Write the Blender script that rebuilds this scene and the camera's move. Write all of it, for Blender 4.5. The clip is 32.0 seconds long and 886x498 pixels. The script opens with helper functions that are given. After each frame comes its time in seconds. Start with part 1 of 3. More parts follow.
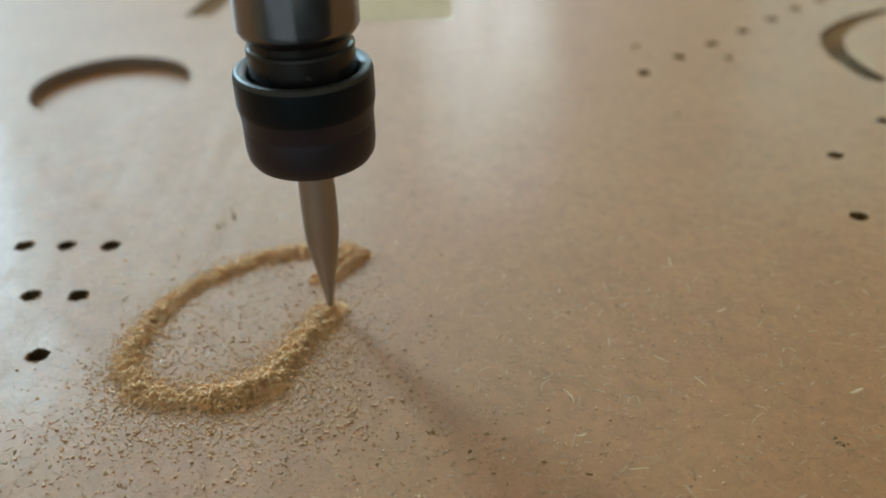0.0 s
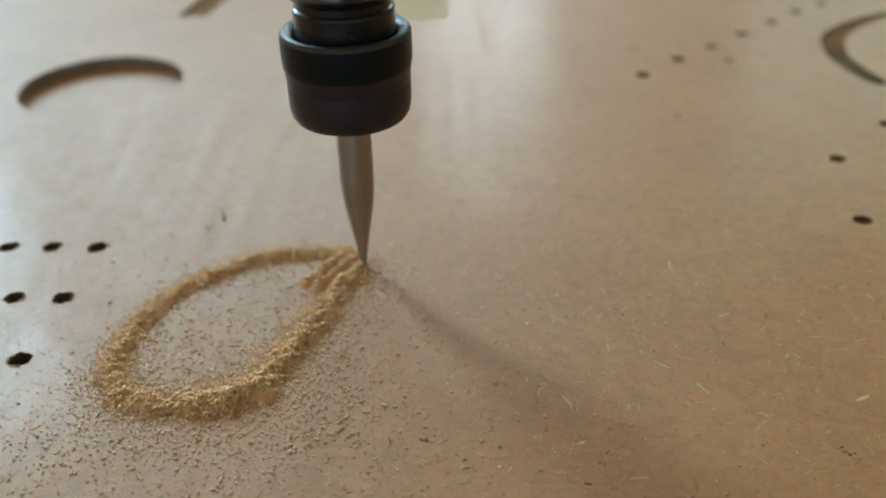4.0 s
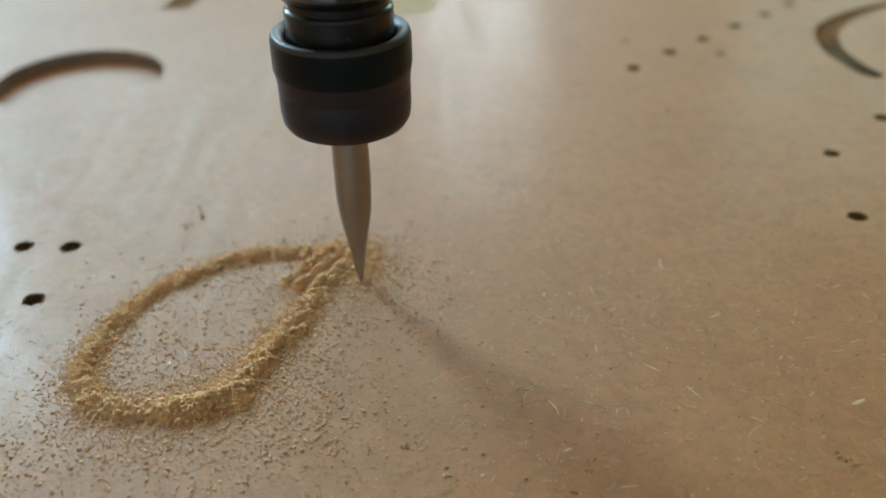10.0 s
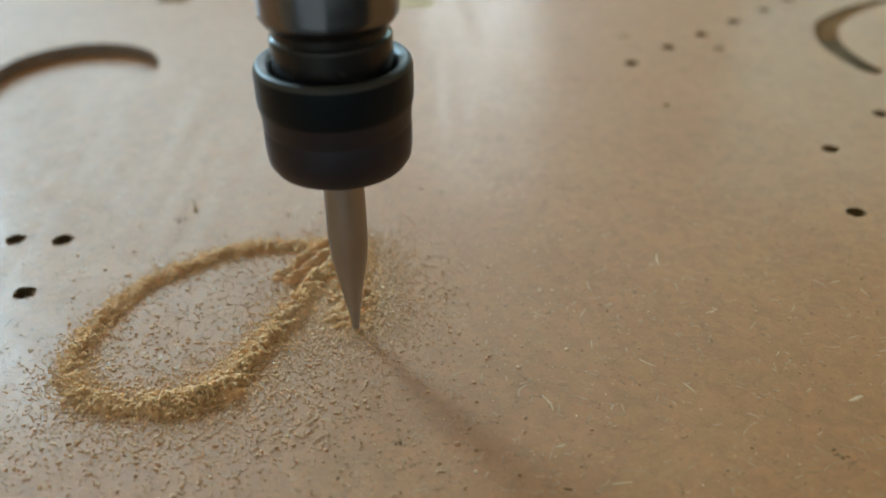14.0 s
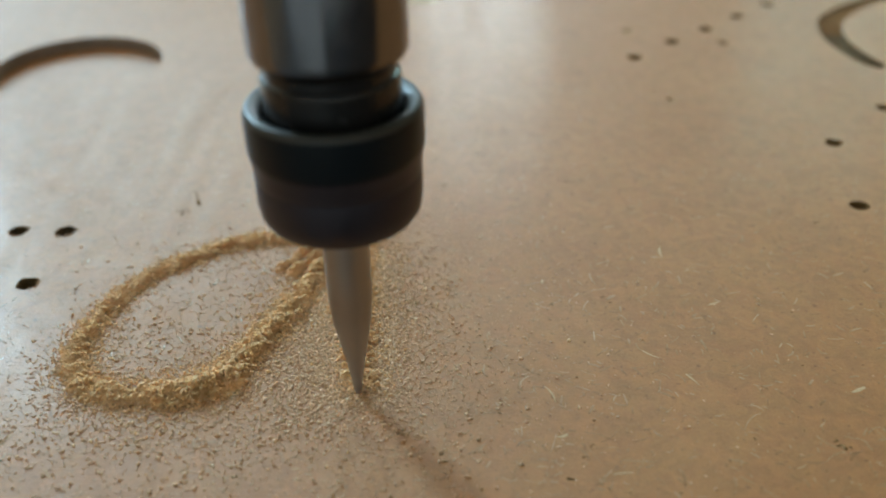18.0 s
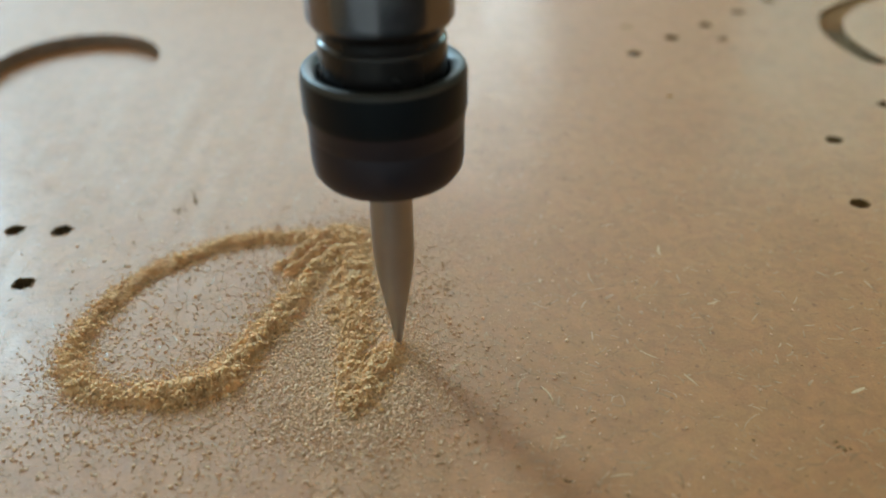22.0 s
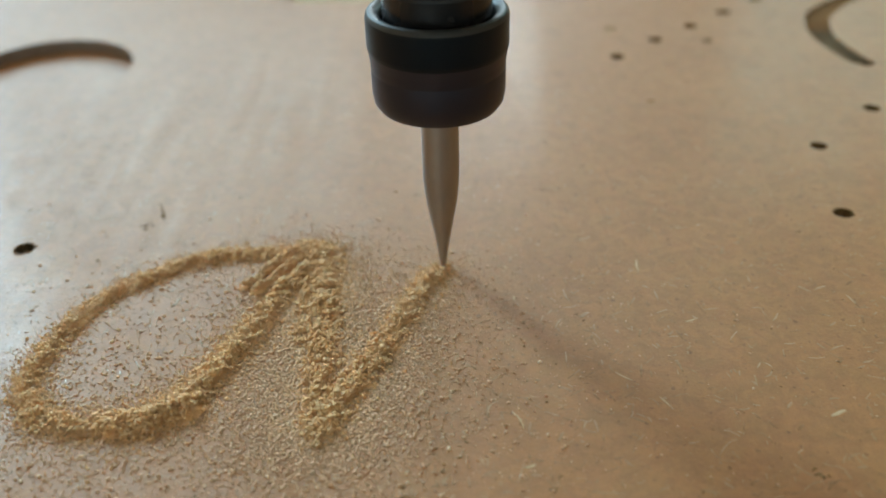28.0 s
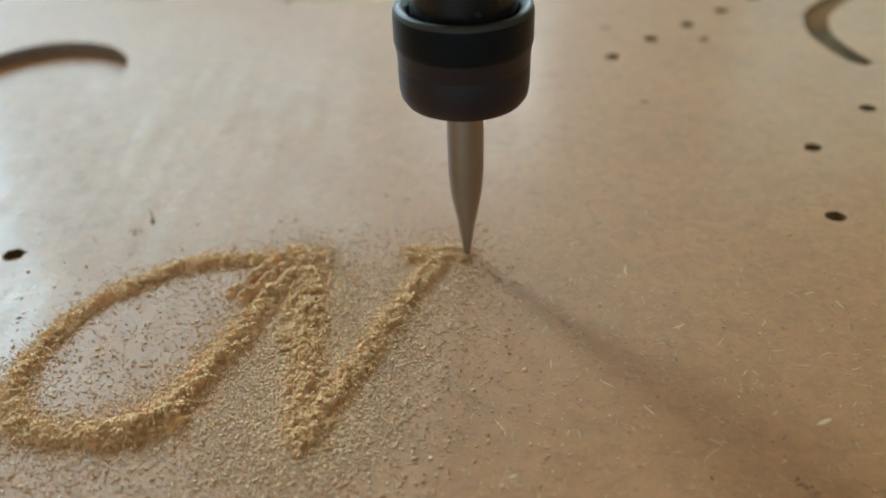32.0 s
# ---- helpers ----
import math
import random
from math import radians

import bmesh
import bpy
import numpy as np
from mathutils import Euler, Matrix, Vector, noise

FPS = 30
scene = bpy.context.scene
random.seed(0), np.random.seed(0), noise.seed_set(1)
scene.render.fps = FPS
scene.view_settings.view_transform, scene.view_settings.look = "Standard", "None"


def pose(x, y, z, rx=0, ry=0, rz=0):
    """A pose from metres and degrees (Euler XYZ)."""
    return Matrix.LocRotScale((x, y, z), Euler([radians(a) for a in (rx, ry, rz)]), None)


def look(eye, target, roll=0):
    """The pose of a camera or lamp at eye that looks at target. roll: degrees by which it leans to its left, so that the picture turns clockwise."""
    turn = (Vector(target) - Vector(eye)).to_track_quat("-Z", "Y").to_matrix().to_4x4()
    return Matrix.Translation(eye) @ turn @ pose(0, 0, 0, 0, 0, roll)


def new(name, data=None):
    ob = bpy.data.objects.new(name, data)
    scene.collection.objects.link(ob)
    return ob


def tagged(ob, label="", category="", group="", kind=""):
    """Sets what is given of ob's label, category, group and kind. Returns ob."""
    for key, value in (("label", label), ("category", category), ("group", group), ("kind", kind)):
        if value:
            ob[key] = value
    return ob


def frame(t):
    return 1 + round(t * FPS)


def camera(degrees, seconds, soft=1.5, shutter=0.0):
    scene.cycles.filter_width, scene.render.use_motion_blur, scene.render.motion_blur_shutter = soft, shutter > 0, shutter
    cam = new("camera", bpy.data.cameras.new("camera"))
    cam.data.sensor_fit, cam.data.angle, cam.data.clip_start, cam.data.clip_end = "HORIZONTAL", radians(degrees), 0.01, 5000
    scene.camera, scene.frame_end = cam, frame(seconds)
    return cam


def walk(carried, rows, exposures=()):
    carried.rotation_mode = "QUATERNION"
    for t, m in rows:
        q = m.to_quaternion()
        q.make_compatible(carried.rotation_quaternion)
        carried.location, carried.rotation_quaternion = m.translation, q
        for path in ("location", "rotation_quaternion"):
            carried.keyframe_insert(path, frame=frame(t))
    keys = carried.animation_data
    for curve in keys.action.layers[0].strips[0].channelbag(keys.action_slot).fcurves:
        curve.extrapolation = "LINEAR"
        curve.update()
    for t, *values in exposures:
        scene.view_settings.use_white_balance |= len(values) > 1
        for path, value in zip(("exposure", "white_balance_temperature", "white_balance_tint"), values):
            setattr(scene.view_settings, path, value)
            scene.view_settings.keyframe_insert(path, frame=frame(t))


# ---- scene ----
from mathutils.geometry import delaunay_2d_cdt

MM = 0.001  # plans below are in millimetres; the board's top is z = 0, x runs along the board, y away from the camera

# ---- camera ----
cam = camera(53.37, 32.0, soft=1.85)
cam.data.dof.use_dof = True
cam.data.dof.focus_distance = 0.135
cam.data.dof.aperture_fstop = 12.5

# seconds, eye (mm), yaw to the left, pitch up, roll (degrees)
CAMERA_ROWS = [
    (0, 3.05, -97.08, 95.70, 0.577, -32.901, -1.663),
    (0.5, 2.94, -95.75, 94.31, 0.371, -32.821, -1.508),
    (1, 2.56, -95.83, 93.55, 0.371, -32.811, -1.377),
    (1.5, 2.71, -95.59, 93.69, 0.290, -32.690, -1.361),
    (2, 2.78, -95.11, 93.73, 0.434, -32.765, -1.457),
    (2.5, 3.09, -94.75, 93.54, 0.425, -32.572, -1.502),
    (3, 3.44, -94.46, 93.71, 0.417, -32.568, -1.444),
    (3.5, 3.20, -94.19, 93.03, 0.339, -32.542, -1.349),
    (5.5, 4.13, -92.76, 92.91, 0.091, -32.414, -1.290),
    (6, 4.81, -91.81, 93.22, 0.033, -32.382, -1.435),
    (6.5, 4.74, -91.80, 93.19, 0.066, -32.490, -1.391),
    (7, 5.06, -90.49, 92.62, -0.155, -32.516, -1.329),
    (7.5, 5.69, -89.91, 93.05, -0.106, -32.553, -1.456),
    (8, 5.72, -89.96, 92.76, -0.104, -32.515, -1.430),
    (8.5, 6.52, -89.11, 93.18, -0.076, -32.561, -1.557),
    (9, 5.81, -90.19, 92.64, -0.023, -32.473, -1.433),
    (9.5, 5.49, -89.28, 91.41, -0.186, -32.657, -1.289),
    (10, 5.02, -89.48, 90.90, -0.215, -32.878, -1.182),
    (10.5, 5.26, -89.39, 90.59, -0.186, -32.928, -1.193),
    (11, 5.51, -89.06, 90.52, -0.372, -32.869, -1.049),
    (11.5, 5.16, -89.80, 90.08, -0.135, -32.869, -1.090),
    (12, 5.13, -89.60, 89.87, -0.215, -32.885, -1.049),
    (12.5, 5.21, -89.22, 89.92, -0.148, -33.082, -1.066),
    (13, 5.93, -88.42, 89.75, -0.171, -33.086, -1.104),
    (13.5, 5.98, -88.48, 89.73, -0.147, -33.074, -1.126),
    (14, 5.77, -88.66, 89.64, -0.282, -33.029, -0.955),
    (14.5, 5.33, -89.56, 89.22, -0.071, -33.052, -1.028),
    (16.5, 5.83, -89.08, 89.02, 0.014, -33.067, -1.122),
    (17, 5.80, -88.82, 88.63, -0.215, -33.148, -0.837),
    (17.5, 6.13, -88.92, 88.93, -0.141, -33.158, -0.945),
    (18, 5.71, -89.25, 88.68, -0.092, -33.145, -0.941),
    (18.5, 5.27, -89.48, 88.07, -0.072, -33.272, -0.841),
    (19, 5.30, -89.35, 87.92, -0.080, -33.264, -0.900),
    (19.5, 5.23, -89.10, 87.88, -0.220, -33.293, -0.812),
    (20, 5.45, -88.80, 88.11, -0.140, -33.245, -0.958),
    (20.5, 5.99, -88.99, 89.17, 0.103, -33.378, -1.211),
    (21, 6.30, -88.79, 89.31, 0.173, -33.432, -1.270),
    (21.5, 6.94, -88.21, 89.39, 0.260, -33.503, -1.413),
    (22, 6.44, -88.13, 88.82, 0.041, -33.469, -1.088),
    (22.5, 7.42, -87.32, 89.34, 0.153, -33.632, -1.263),
    (23, 7.33, -87.04, 89.25, 0.028, -33.581, -1.224),
    (23.5, 7.50, -86.99, 88.66, -0.063, -33.453, -1.141),
    (24, 8.31, -86.36, 89.55, 0.042, -33.531, -1.358),
    (24.5, 8.44, -86.24, 89.89, 0.014, -33.557, -1.397),
    (25, 8.68, -85.51, 89.57, -0.029, -33.611, -1.384),
    (25.5, 9.35, -83.93, 89.30, -0.245, -33.704, -1.345),
    (27.5, 10.80, -83.10, 89.91, -0.146, -33.876, -1.463),
    (28, 10.92, -82.40, 89.74, -0.178, -33.913, -1.475),
    (28.5, 11.37, -81.97, 89.62, -0.123, -33.969, -1.524),
    (29, 11.23, -81.82, 89.52, -0.144, -34.009, -1.528),
    (29.5, 11.09, -82.03, 89.53, -0.249, -33.952, -1.467),
    (30, 11.36, -82.45, 89.85, 0.002, -33.987, -1.576),
    (30.5, 11.91, -81.47, 90.16, -0.078, -34.061, -1.669),
    (31, 12.09, -81.25, 90.28, -0.083, -34.086, -1.677),
    (31.5, 12.47, -80.87, 90.71, 0.073, -34.217, -1.825),
    (32, 14.87, -80.78, 91.02, 0.574, -34.300, -2.053),
]


def aimed(x, y, z, yaw, pitch, roll):
    a, b = radians(yaw), radians(pitch)
    eye = Vector((x, y, z)) * MM
    ahead = Vector((-math.sin(a) * math.cos(b), math.cos(a) * math.cos(b), math.sin(b)))
    return look(eye, eye + ahead, roll)


walk(cam, [(r[0], aimed(*r[1:])) for r in CAMERA_ROWS], exposures=[(0.0, 0.12), (14.0, 0.12), (18.0, 0.18), (20.0, 0.25), (32.0, 0.24)])

# ---- world and lights ----
world = bpy.data.worlds.new("daylight")
scene.world = world
world.use_nodes = True
wn = world.node_tree.nodes
sky = wn.new("ShaderNodeTexSky")
sky.sky_type = "NISHITA"
sky.sun_disc = False
sky.sun_elevation = radians(40)
sky.sun_rotation = radians(-38)
wn["Background"].inputs["Strength"].default_value = 0.10
world.node_tree.links.new(sky.outputs[0], wn["Background"].inputs[0])


def window_light(name, place, aim, width, height, watts, colour):
    lamp = bpy.data.lights.new(name, "AREA")
    lamp.shape, lamp.size, lamp.size_y, lamp.energy, lamp.color = "RECTANGLE", width, height, watts, colour
    ob = new(name, lamp)
    ob.matrix_world = look(place, aim)
    return ob


# room (metres): the bench stands near the middle; the far wall has three windows and an added fourth for fill
ROOM = dict(x0=-2.3, x1=2.3, y0=-2.2, y1=1.8, z0=-0.9, z1=2.2)
WINDOWS = [(-1.64, -1.08, 0.54, 1.76), (-0.06, 0.26, 0.26, 1.00), (0.66, 1.46, 0.34, 1.10), (-0.86, -0.16, 0.60, 1.36)]  # x0, x1, z0, z1
DAYLIGHT = ((0.58, 0.935, 1.15), (0.78, 0.945, 1.02), (0.61, 0.995, 0.94), (0.62, 0.965, 1.09))
# the last lamp and its opening are made up, to lift the board's middle
for name, (wx0, wx1, wz0, wz1), watts, colour in zip(("window_light_tall", "window_light_narrow", "window_light_low", "window_light_dim"), WINDOWS, (56.0, 6.6, 5.2, 7.8), DAYLIGHT):
    wx, wz = (wx0 + wx1) / 2, (wz0 + wz1) / 2
    window_light(name, (wx, 1.83, wz), (wx, 0.0, wz), wx1 - wx0 - 0.04, wz1 - wz0 - 0.04, watts, colour)


# ---- materials ----
def material(name):
    m = bpy.data.materials.new(name)
    m.use_nodes = True
    nt = m.node_tree
    return m, nt, nt.nodes["Principled BSDF"]


def noise_node(nt, scale, detail=4.0, rough=0.6, stretch=(1, 1, 1), warp=0.0):
    co = nt.nodes.new("ShaderNodeTexCoord")
    mp = nt.nodes.new("ShaderNodeMapping")
    mp.inputs["Scale"].default_value = stretch
    nt.links.new(co.outputs["Object"], mp.inputs[0])
    n = nt.nodes.new("ShaderNodeTexNoise")
    n.inputs["Scale"].default_value = scale
    n.inputs["Detail"].default_value = detail
    n.inputs["Roughness"].default_value = rough
    n.inputs["Distortion"].default_value = warp
    nt.links.new(mp.outputs[0], n.inputs["Vector"])
    return n.outputs["Fac"]


def ramp(nt, fac, stops):
    r = nt.nodes.new("ShaderNodeValToRGB")
    els = r.color_ramp.elements
    while len(els) < len(stops):
        els.new(0.5)
    for e, (p, c) in zip(els, stops):
        e.position, e.color = p, (*c, 1)
    nt.links.new(fac, r.inputs[0])
    return r.outputs[0]


def mix(nt, a, b, fac, mode="MIX"):
    m = nt.nodes.new("ShaderNodeMix")
    m.data_type, m.blend_type = "RGBA", mode
    for sock, v in ((m.inputs[0], fac), (m.inputs[6], a), (m.inputs[7], b)):
        if isinstance(v, (float, int)):
            sock.default_value = v
        elif isinstance(v, tuple):
            sock.default_value = (*v, 1)
        else:
            nt.links.new(v, sock)
    return m.outputs[2]


def bump(nt, bsdf, fac, strength, distance):
    b = nt.nodes.new("ShaderNodeBump")
    b.inputs["Strength"].default_value = strength
    b.inputs["Distance"].default_value = distance
    nt.links.new(fac, b.inputs["Height"])
    nt.links.new(b.outputs[0], bsdf.inputs["Normal"])


def fibreboard(name, dark, light, rough, gloss, polish=0.0):
    """Pressed wood fibre: fine fibre grain, cloudy tone, small dark and pale flecks, a slightly polished skin."""
    m, nt, p = material(name)
    cloud = noise_node(nt, 38, 3, 0.55)
    fibre = noise_node(nt, 1100, 4, 0.65, (1, 1, 1), 1.6)
    blot = noise_node(nt, 320, 3, 0.6, (1, 1, 1), 1.0)
    speck = noise_node(nt, 750, 2, 0.5)
    base = ramp(nt, cloud, [(0.3, dark), (0.7, light)])
    base = mix(nt, base, ramp(nt, fibre, [(0.34, (0.70, 0.66, 0.60)), (0.5, (1, 1, 1)), (0.66, (1.25, 1.25, 1.22))]), 0.26, "MULTIPLY")
    base = mix(nt, base, ramp(nt, blot, [(0.38, (0.84, 0.81, 0.77)), (0.52, (1, 1, 1)), (0.66, (1.12, 1.12, 1.1))]), 0.6, "MULTIPLY")
    base = mix(nt, base, ramp(nt, speck, [(0.27, (0.45, 0.38, 0.3)), (0.34, (1, 1, 1))]), 0.7, "MULTIPLY")
    tint = noise_node(nt, 210, 3, 0.6, (1, 1, 1), 0.8)
    base = mix(nt, base, ramp(nt, tint, [(0.36, (0.93, 0.98, 0.92)), (0.5, (1, 1, 1)), (0.64, (1.09, 1.02, 1.08))]), 0.45, "MULTIPLY")
    nt.links.new(base, p.inputs["Base Color"])
    streak = noise_node(nt, 260, 5, 0.7, (1, 0.5, 1))
    nt.links.new(ramp(nt, streak, [(0.3, (rough - 0.04,) * 3), (0.7, (rough + 0.05,) * 3)]), p.inputs["Roughness"])
    p.inputs["Specular IOR Level"].default_value = gloss
    if polish:
        # rubbed lines along the sheet
        w = nt.nodes.new("ShaderNodeMath")
        w.operation = "MULTIPLY"
        rubbed = noise_node(nt, 260, 4, 0.65, (1, 0.05, 1))
        nt.links.new(ramp(nt, rubbed, [(0.38, (polish * 0.6,) * 3), (0.62, (polish * 1.5,) * 3)]), w.inputs[0])
        patchy = noise_node(nt, 75, 5, 0.7)
        nt.links.new(ramp(nt, patchy, [(0.36, (0.7,) * 3), (0.64, (1.35,) * 3)]), w.inputs[1])
        # small scuffs that catch the light
        s = nt.nodes.new("ShaderNodeMath")
        s.operation = "MULTIPLY"
        scuffs = noise_node(nt, 1300, 3, 0.6, (1, 0.6, 1), 0.8)
        nt.links.new(ramp(nt, scuffs, [(0.60, (1.0,) * 3), (0.69, (2.8,) * 3)]), s.inputs[0])
        nt.links.new(w.outputs[0], s.inputs[1])
        nt.links.new(s.outputs[0], p.inputs["Coat Weight"])
    p.inputs["Coat Roughness"].default_value = 0.18
    lumps = noise_node(nt, 620, 4, 0.7, (1, 1, 1), 1.4)
    bump(nt, p, mix(nt, fibre, lumps, 0.6), 0.52, 0.00026)
    return m


BOARD = fibreboard("fibreboard_skin", (0.404, 0.165, 0.045), (0.453, 0.195, 0.058), 0.60, 0.84, 0.085)
RAW = fibreboard("fibreboard_core", (0.40, 0.255, 0.12), (0.50, 0.33, 0.165), 0.85, 0.2)
# round pocket wall; its shaded look is mixed into this grey-brown
POCKET_WALL = fibreboard("fibreboard_pocket_wall", (0.26, 0.20, 0.17), (0.32, 0.25, 0.215), 0.9, 0.15)
POCKET_FLOOR = fibreboard("fibreboard_pale_core", (0.50, 0.35, 0.19), (0.57, 0.41, 0.235), 0.75, 0.3)
# brown that paints in the shade of the right-hand holes, which are cut shallow
SHADED_BROWN = fibreboard("fibreboard_shaded_brown", (0.17, 0.095, 0.04), (0.25, 0.145, 0.066), 0.95, 0.1)
GROOVED = fibreboard("fibreboard_browned_core", (0.20, 0.10, 0.040), (0.28, 0.148, 0.06), 0.95, 0.1)
# shade painted into the left holes and the crescent groove's walls and deep end
SHADED_CUT = fibreboard("fibreboard_shaded_cut", (0.10, 0.065, 0.036), (0.19, 0.125, 0.07), 0.9, 0.1)


def dusty(name, stops, rough=0.95, glow_through=0.0):
    m, nt, p = material(name)
    geo = nt.nodes.new("ShaderNodeNewGeometry")
    c = ramp(nt, geo.outputs["Random Per Island"], stops)
    fine = noise_node(nt, 2600, 3, 0.6)
    c = mix(nt, c, ramp(nt, fine, [(0.3, (0.8, 0.76, 0.7)), (0.7, (1.12, 1.12, 1.1))]), 0.7, "MULTIPLY")
    nt.links.new(c, p.inputs["Base Color"])
    p.inputs["Roughness"].default_value = rough
    p.inputs["Specular IOR Level"].default_value = 0.15
    if glow_through:
        p.inputs["Subsurface Weight"].default_value = glow_through
        p.inputs["Subsurface Radius"].default_value = (0.8, 0.68, 0.52)
        p.inputs["Subsurface Scale"].default_value = 0.0005
    bump(nt, p, fine, 0.5, 0.0001)
    return m


SAWDUST = dusty("sawdust", [(0.0, (0.86, 0.455, 0.225)), (0.2, (0.96, 0.545, 0.285)), (0.65, (0.99, 0.595, 0.33)), (1.0, (1.0, 0.66, 0.40))], 0.95, 0.4)
CRUMBS = dusty("sawdust_crumbs", [(0.0, (0.50, 0.315, 0.19)), (0.3, (0.79, 0.475, 0.315)), (0.7, (0.90, 0.57, 0.385)), (1.0, (0.98, 0.69, 0.48))], 0.95, 0.35)
PALE = dusty("pale_fibre", [(0.0, (0.37, 0.19, 0.085)), (0.7, (0.45, 0.26, 0.13)), (1.0, (0.61, 0.41, 0.24))], 0.65)
PALE.node_tree.nodes["Principled BSDF"].inputs["Specular IOR Level"].default_value = 0.35
BROAD = dusty("broad_fibre", [(0.0, (0.315, 0.15, 0.058)), (0.35, (0.38, 0.19, 0.078)), (0.7, (0.43, 0.245, 0.125)), (1.0, (0.50, 0.31, 0.18))], 0.6)
BROAD.node_tree.nodes["Principled BSDF"].inputs["Specular IOR Level"].default_value = 0.5
SCUFF = dusty("scuffed_skin", [(0.0, (0.45, 0.27, 0.145)), (1.0, (0.60, 0.41, 0.26))], 0.5)
SCUFF.node_tree.nodes["Principled BSDF"].inputs["Specular IOR Level"].default_value = 0.35
GLINT = dusty("polished_scuff", [(0.0, (0.46, 0.30, 0.18)), (1.0, (0.66, 0.50, 0.36))], 0.22)
GLINT.node_tree.nodes["Principled BSDF"].inputs["Specular IOR Level"].default_value = 1.0
PALE_CHIP = dusty("pale_chip", [(0.0, (0.58, 0.40, 0.24)), (1.0, (0.74, 0.55, 0.36))], 0.85)
DARKFLECK = dusty("dark_fleck", [(0.0, (0.15, 0.075, 0.03)), (1.0, (0.27, 0.15, 0.068))], 0.97)


def metal(name, colour, rough, metallic, streaks=0.5):
    m, nt, p = material(name)
    s = noise_node(nt, 420, 4, 0.6, (0.2, 0.2, 0.2))
    g = noise_node(nt, 160, 3, 0.6)
    c = mix(nt, colour, ramp(nt, s, [(0.3, (0.7, 0.68, 0.66)), (0.7, (1.2, 1.2, 1.2))]), streaks, "MULTIPLY")
    nt.links.new(c, p.inputs["Base Color"])
    nt.links.new(ramp(nt, g, [(0.3, (rough - 0.04,) * 3), (0.7, (rough + 0.05,) * 3)]), p.inputs["Roughness"])
    p.inputs["Metallic"].default_value = metallic
    bump(nt, p, s, 0.03, 0.0001)
    return m


STEEL = metal("turned_steel", (0.225, 0.225, 0.26), 0.16, 1.0, 0.25)
NECK = metal("oiled_steel", (0.026, 0.023, 0.025), 0.24, 0.4, 0.3)
OXIDE = metal("black_oxide_steel", (0.022, 0.019, 0.026), 0.40, 0.1)
OXIDE.node_tree.nodes["Principled BSDF"].inputs["Specular Tint"].default_value = (0.9, 0.82, 1.0, 1)
OXIDE.node_tree.nodes["Principled BSDF"].inputs["Specular IOR Level"].default_value = 0.5
OXIDE_DARK = metal("black_polished_steel", (0.008, 0.011, 0.016), 0.36, 0.1)
OXIDE_DARK.node_tree.nodes["Principled BSDF"].inputs["Specular IOR Level"].default_value = 0.18
OXIDE_RIM = metal("worn_oxide_steel", (0.05, 0.047, 0.047), 0.46, 0.45)
CARBIDE = metal("carbide", (0.35, 0.33, 0.335), 0.36, 0.85, 0.3)


def painted(name, colour, rough=0.8):
    m, nt, p = material(name)
    n = noise_node(nt, 6, 5, 0.6)
    nt.links.new(mix(nt, colour, ramp(nt, n, [(0.3, (0.85, 0.85, 0.84)), (0.7, (1.05, 1.05, 1.05))]), 1.0, "MULTIPLY"), p.inputs["Base Color"])
    p.inputs["Roughness"].default_value = rough
    bump(nt, p, noise_node(nt, 240, 3, 0.6), 0.1, 0.002)
    return m


# unseen walls and ceiling, coloured warm so that they bounce brown fill into shadows
WARM_BOUNCE = painted("warm_bounce_wall", (0.72, 0.50, 0.31))
CEILING_PAINT = painted("warm_bounce_ceiling", (0.80, 0.60, 0.41))
CONCRETE = painted("concrete", (0.20, 0.195, 0.19), 0.7)
# unseen wall behind the camera, made this pale as a reflector for front fill
SOUTHWALL = painted("pale_bounce_wall", (0.86, 0.79, 0.71))
WOODWORK = painted("window_paint", (0.75, 0.74, 0.70), 0.45)
BENCH = painted("bench_steel", (0.16, 0.17, 0.18), 0.5)
SLAB_BLACK = painted("bounce_slab_black", (0.03, 0.026, 0.026), 0.6)
GLASS, gnt, gp = material("window_glass")
gp.inputs["Transmission Weight"].default_value = 1.0
gp.inputs["Roughness"].default_value = 0.02
gp.inputs["Base Color"].default_value = (0.95, 0.98, 0.97, 1)


# ---- mesh helpers ----
def mesh_of(name, bm, mat, smooth=False):
    me = bpy.data.meshes.new(name)
    bm.to_mesh(me)
    bm.free()
    me.materials.append(mat)
    if smooth:
        me.shade_smooth()
    return me


def part(name, data, mat, parent, label="", smooth=False):
    me = mesh_of(name, data, mat, smooth) if isinstance(data, bmesh.types.BMesh) else data
    ob = new(name, me)
    ob.parent = parent
    if label:
        tagged(ob, label)
    return ob


def box(bm, x0, x1, y0, y1, z0, z1):
    made = bmesh.ops.create_cube(bm, size=1.0)["verts"]
    for v in made:
        v.co = Vector((x0 + (v.co.x + 0.5) * (x1 - x0), y0 + (v.co.y + 0.5) * (y1 - y0), z0 + (v.co.z + 0.5) * (z1 - z0)))
    return made


def boxes(*dims):
    bm = bmesh.new()
    for d in dims:
        box(bm, *d)
    return bm


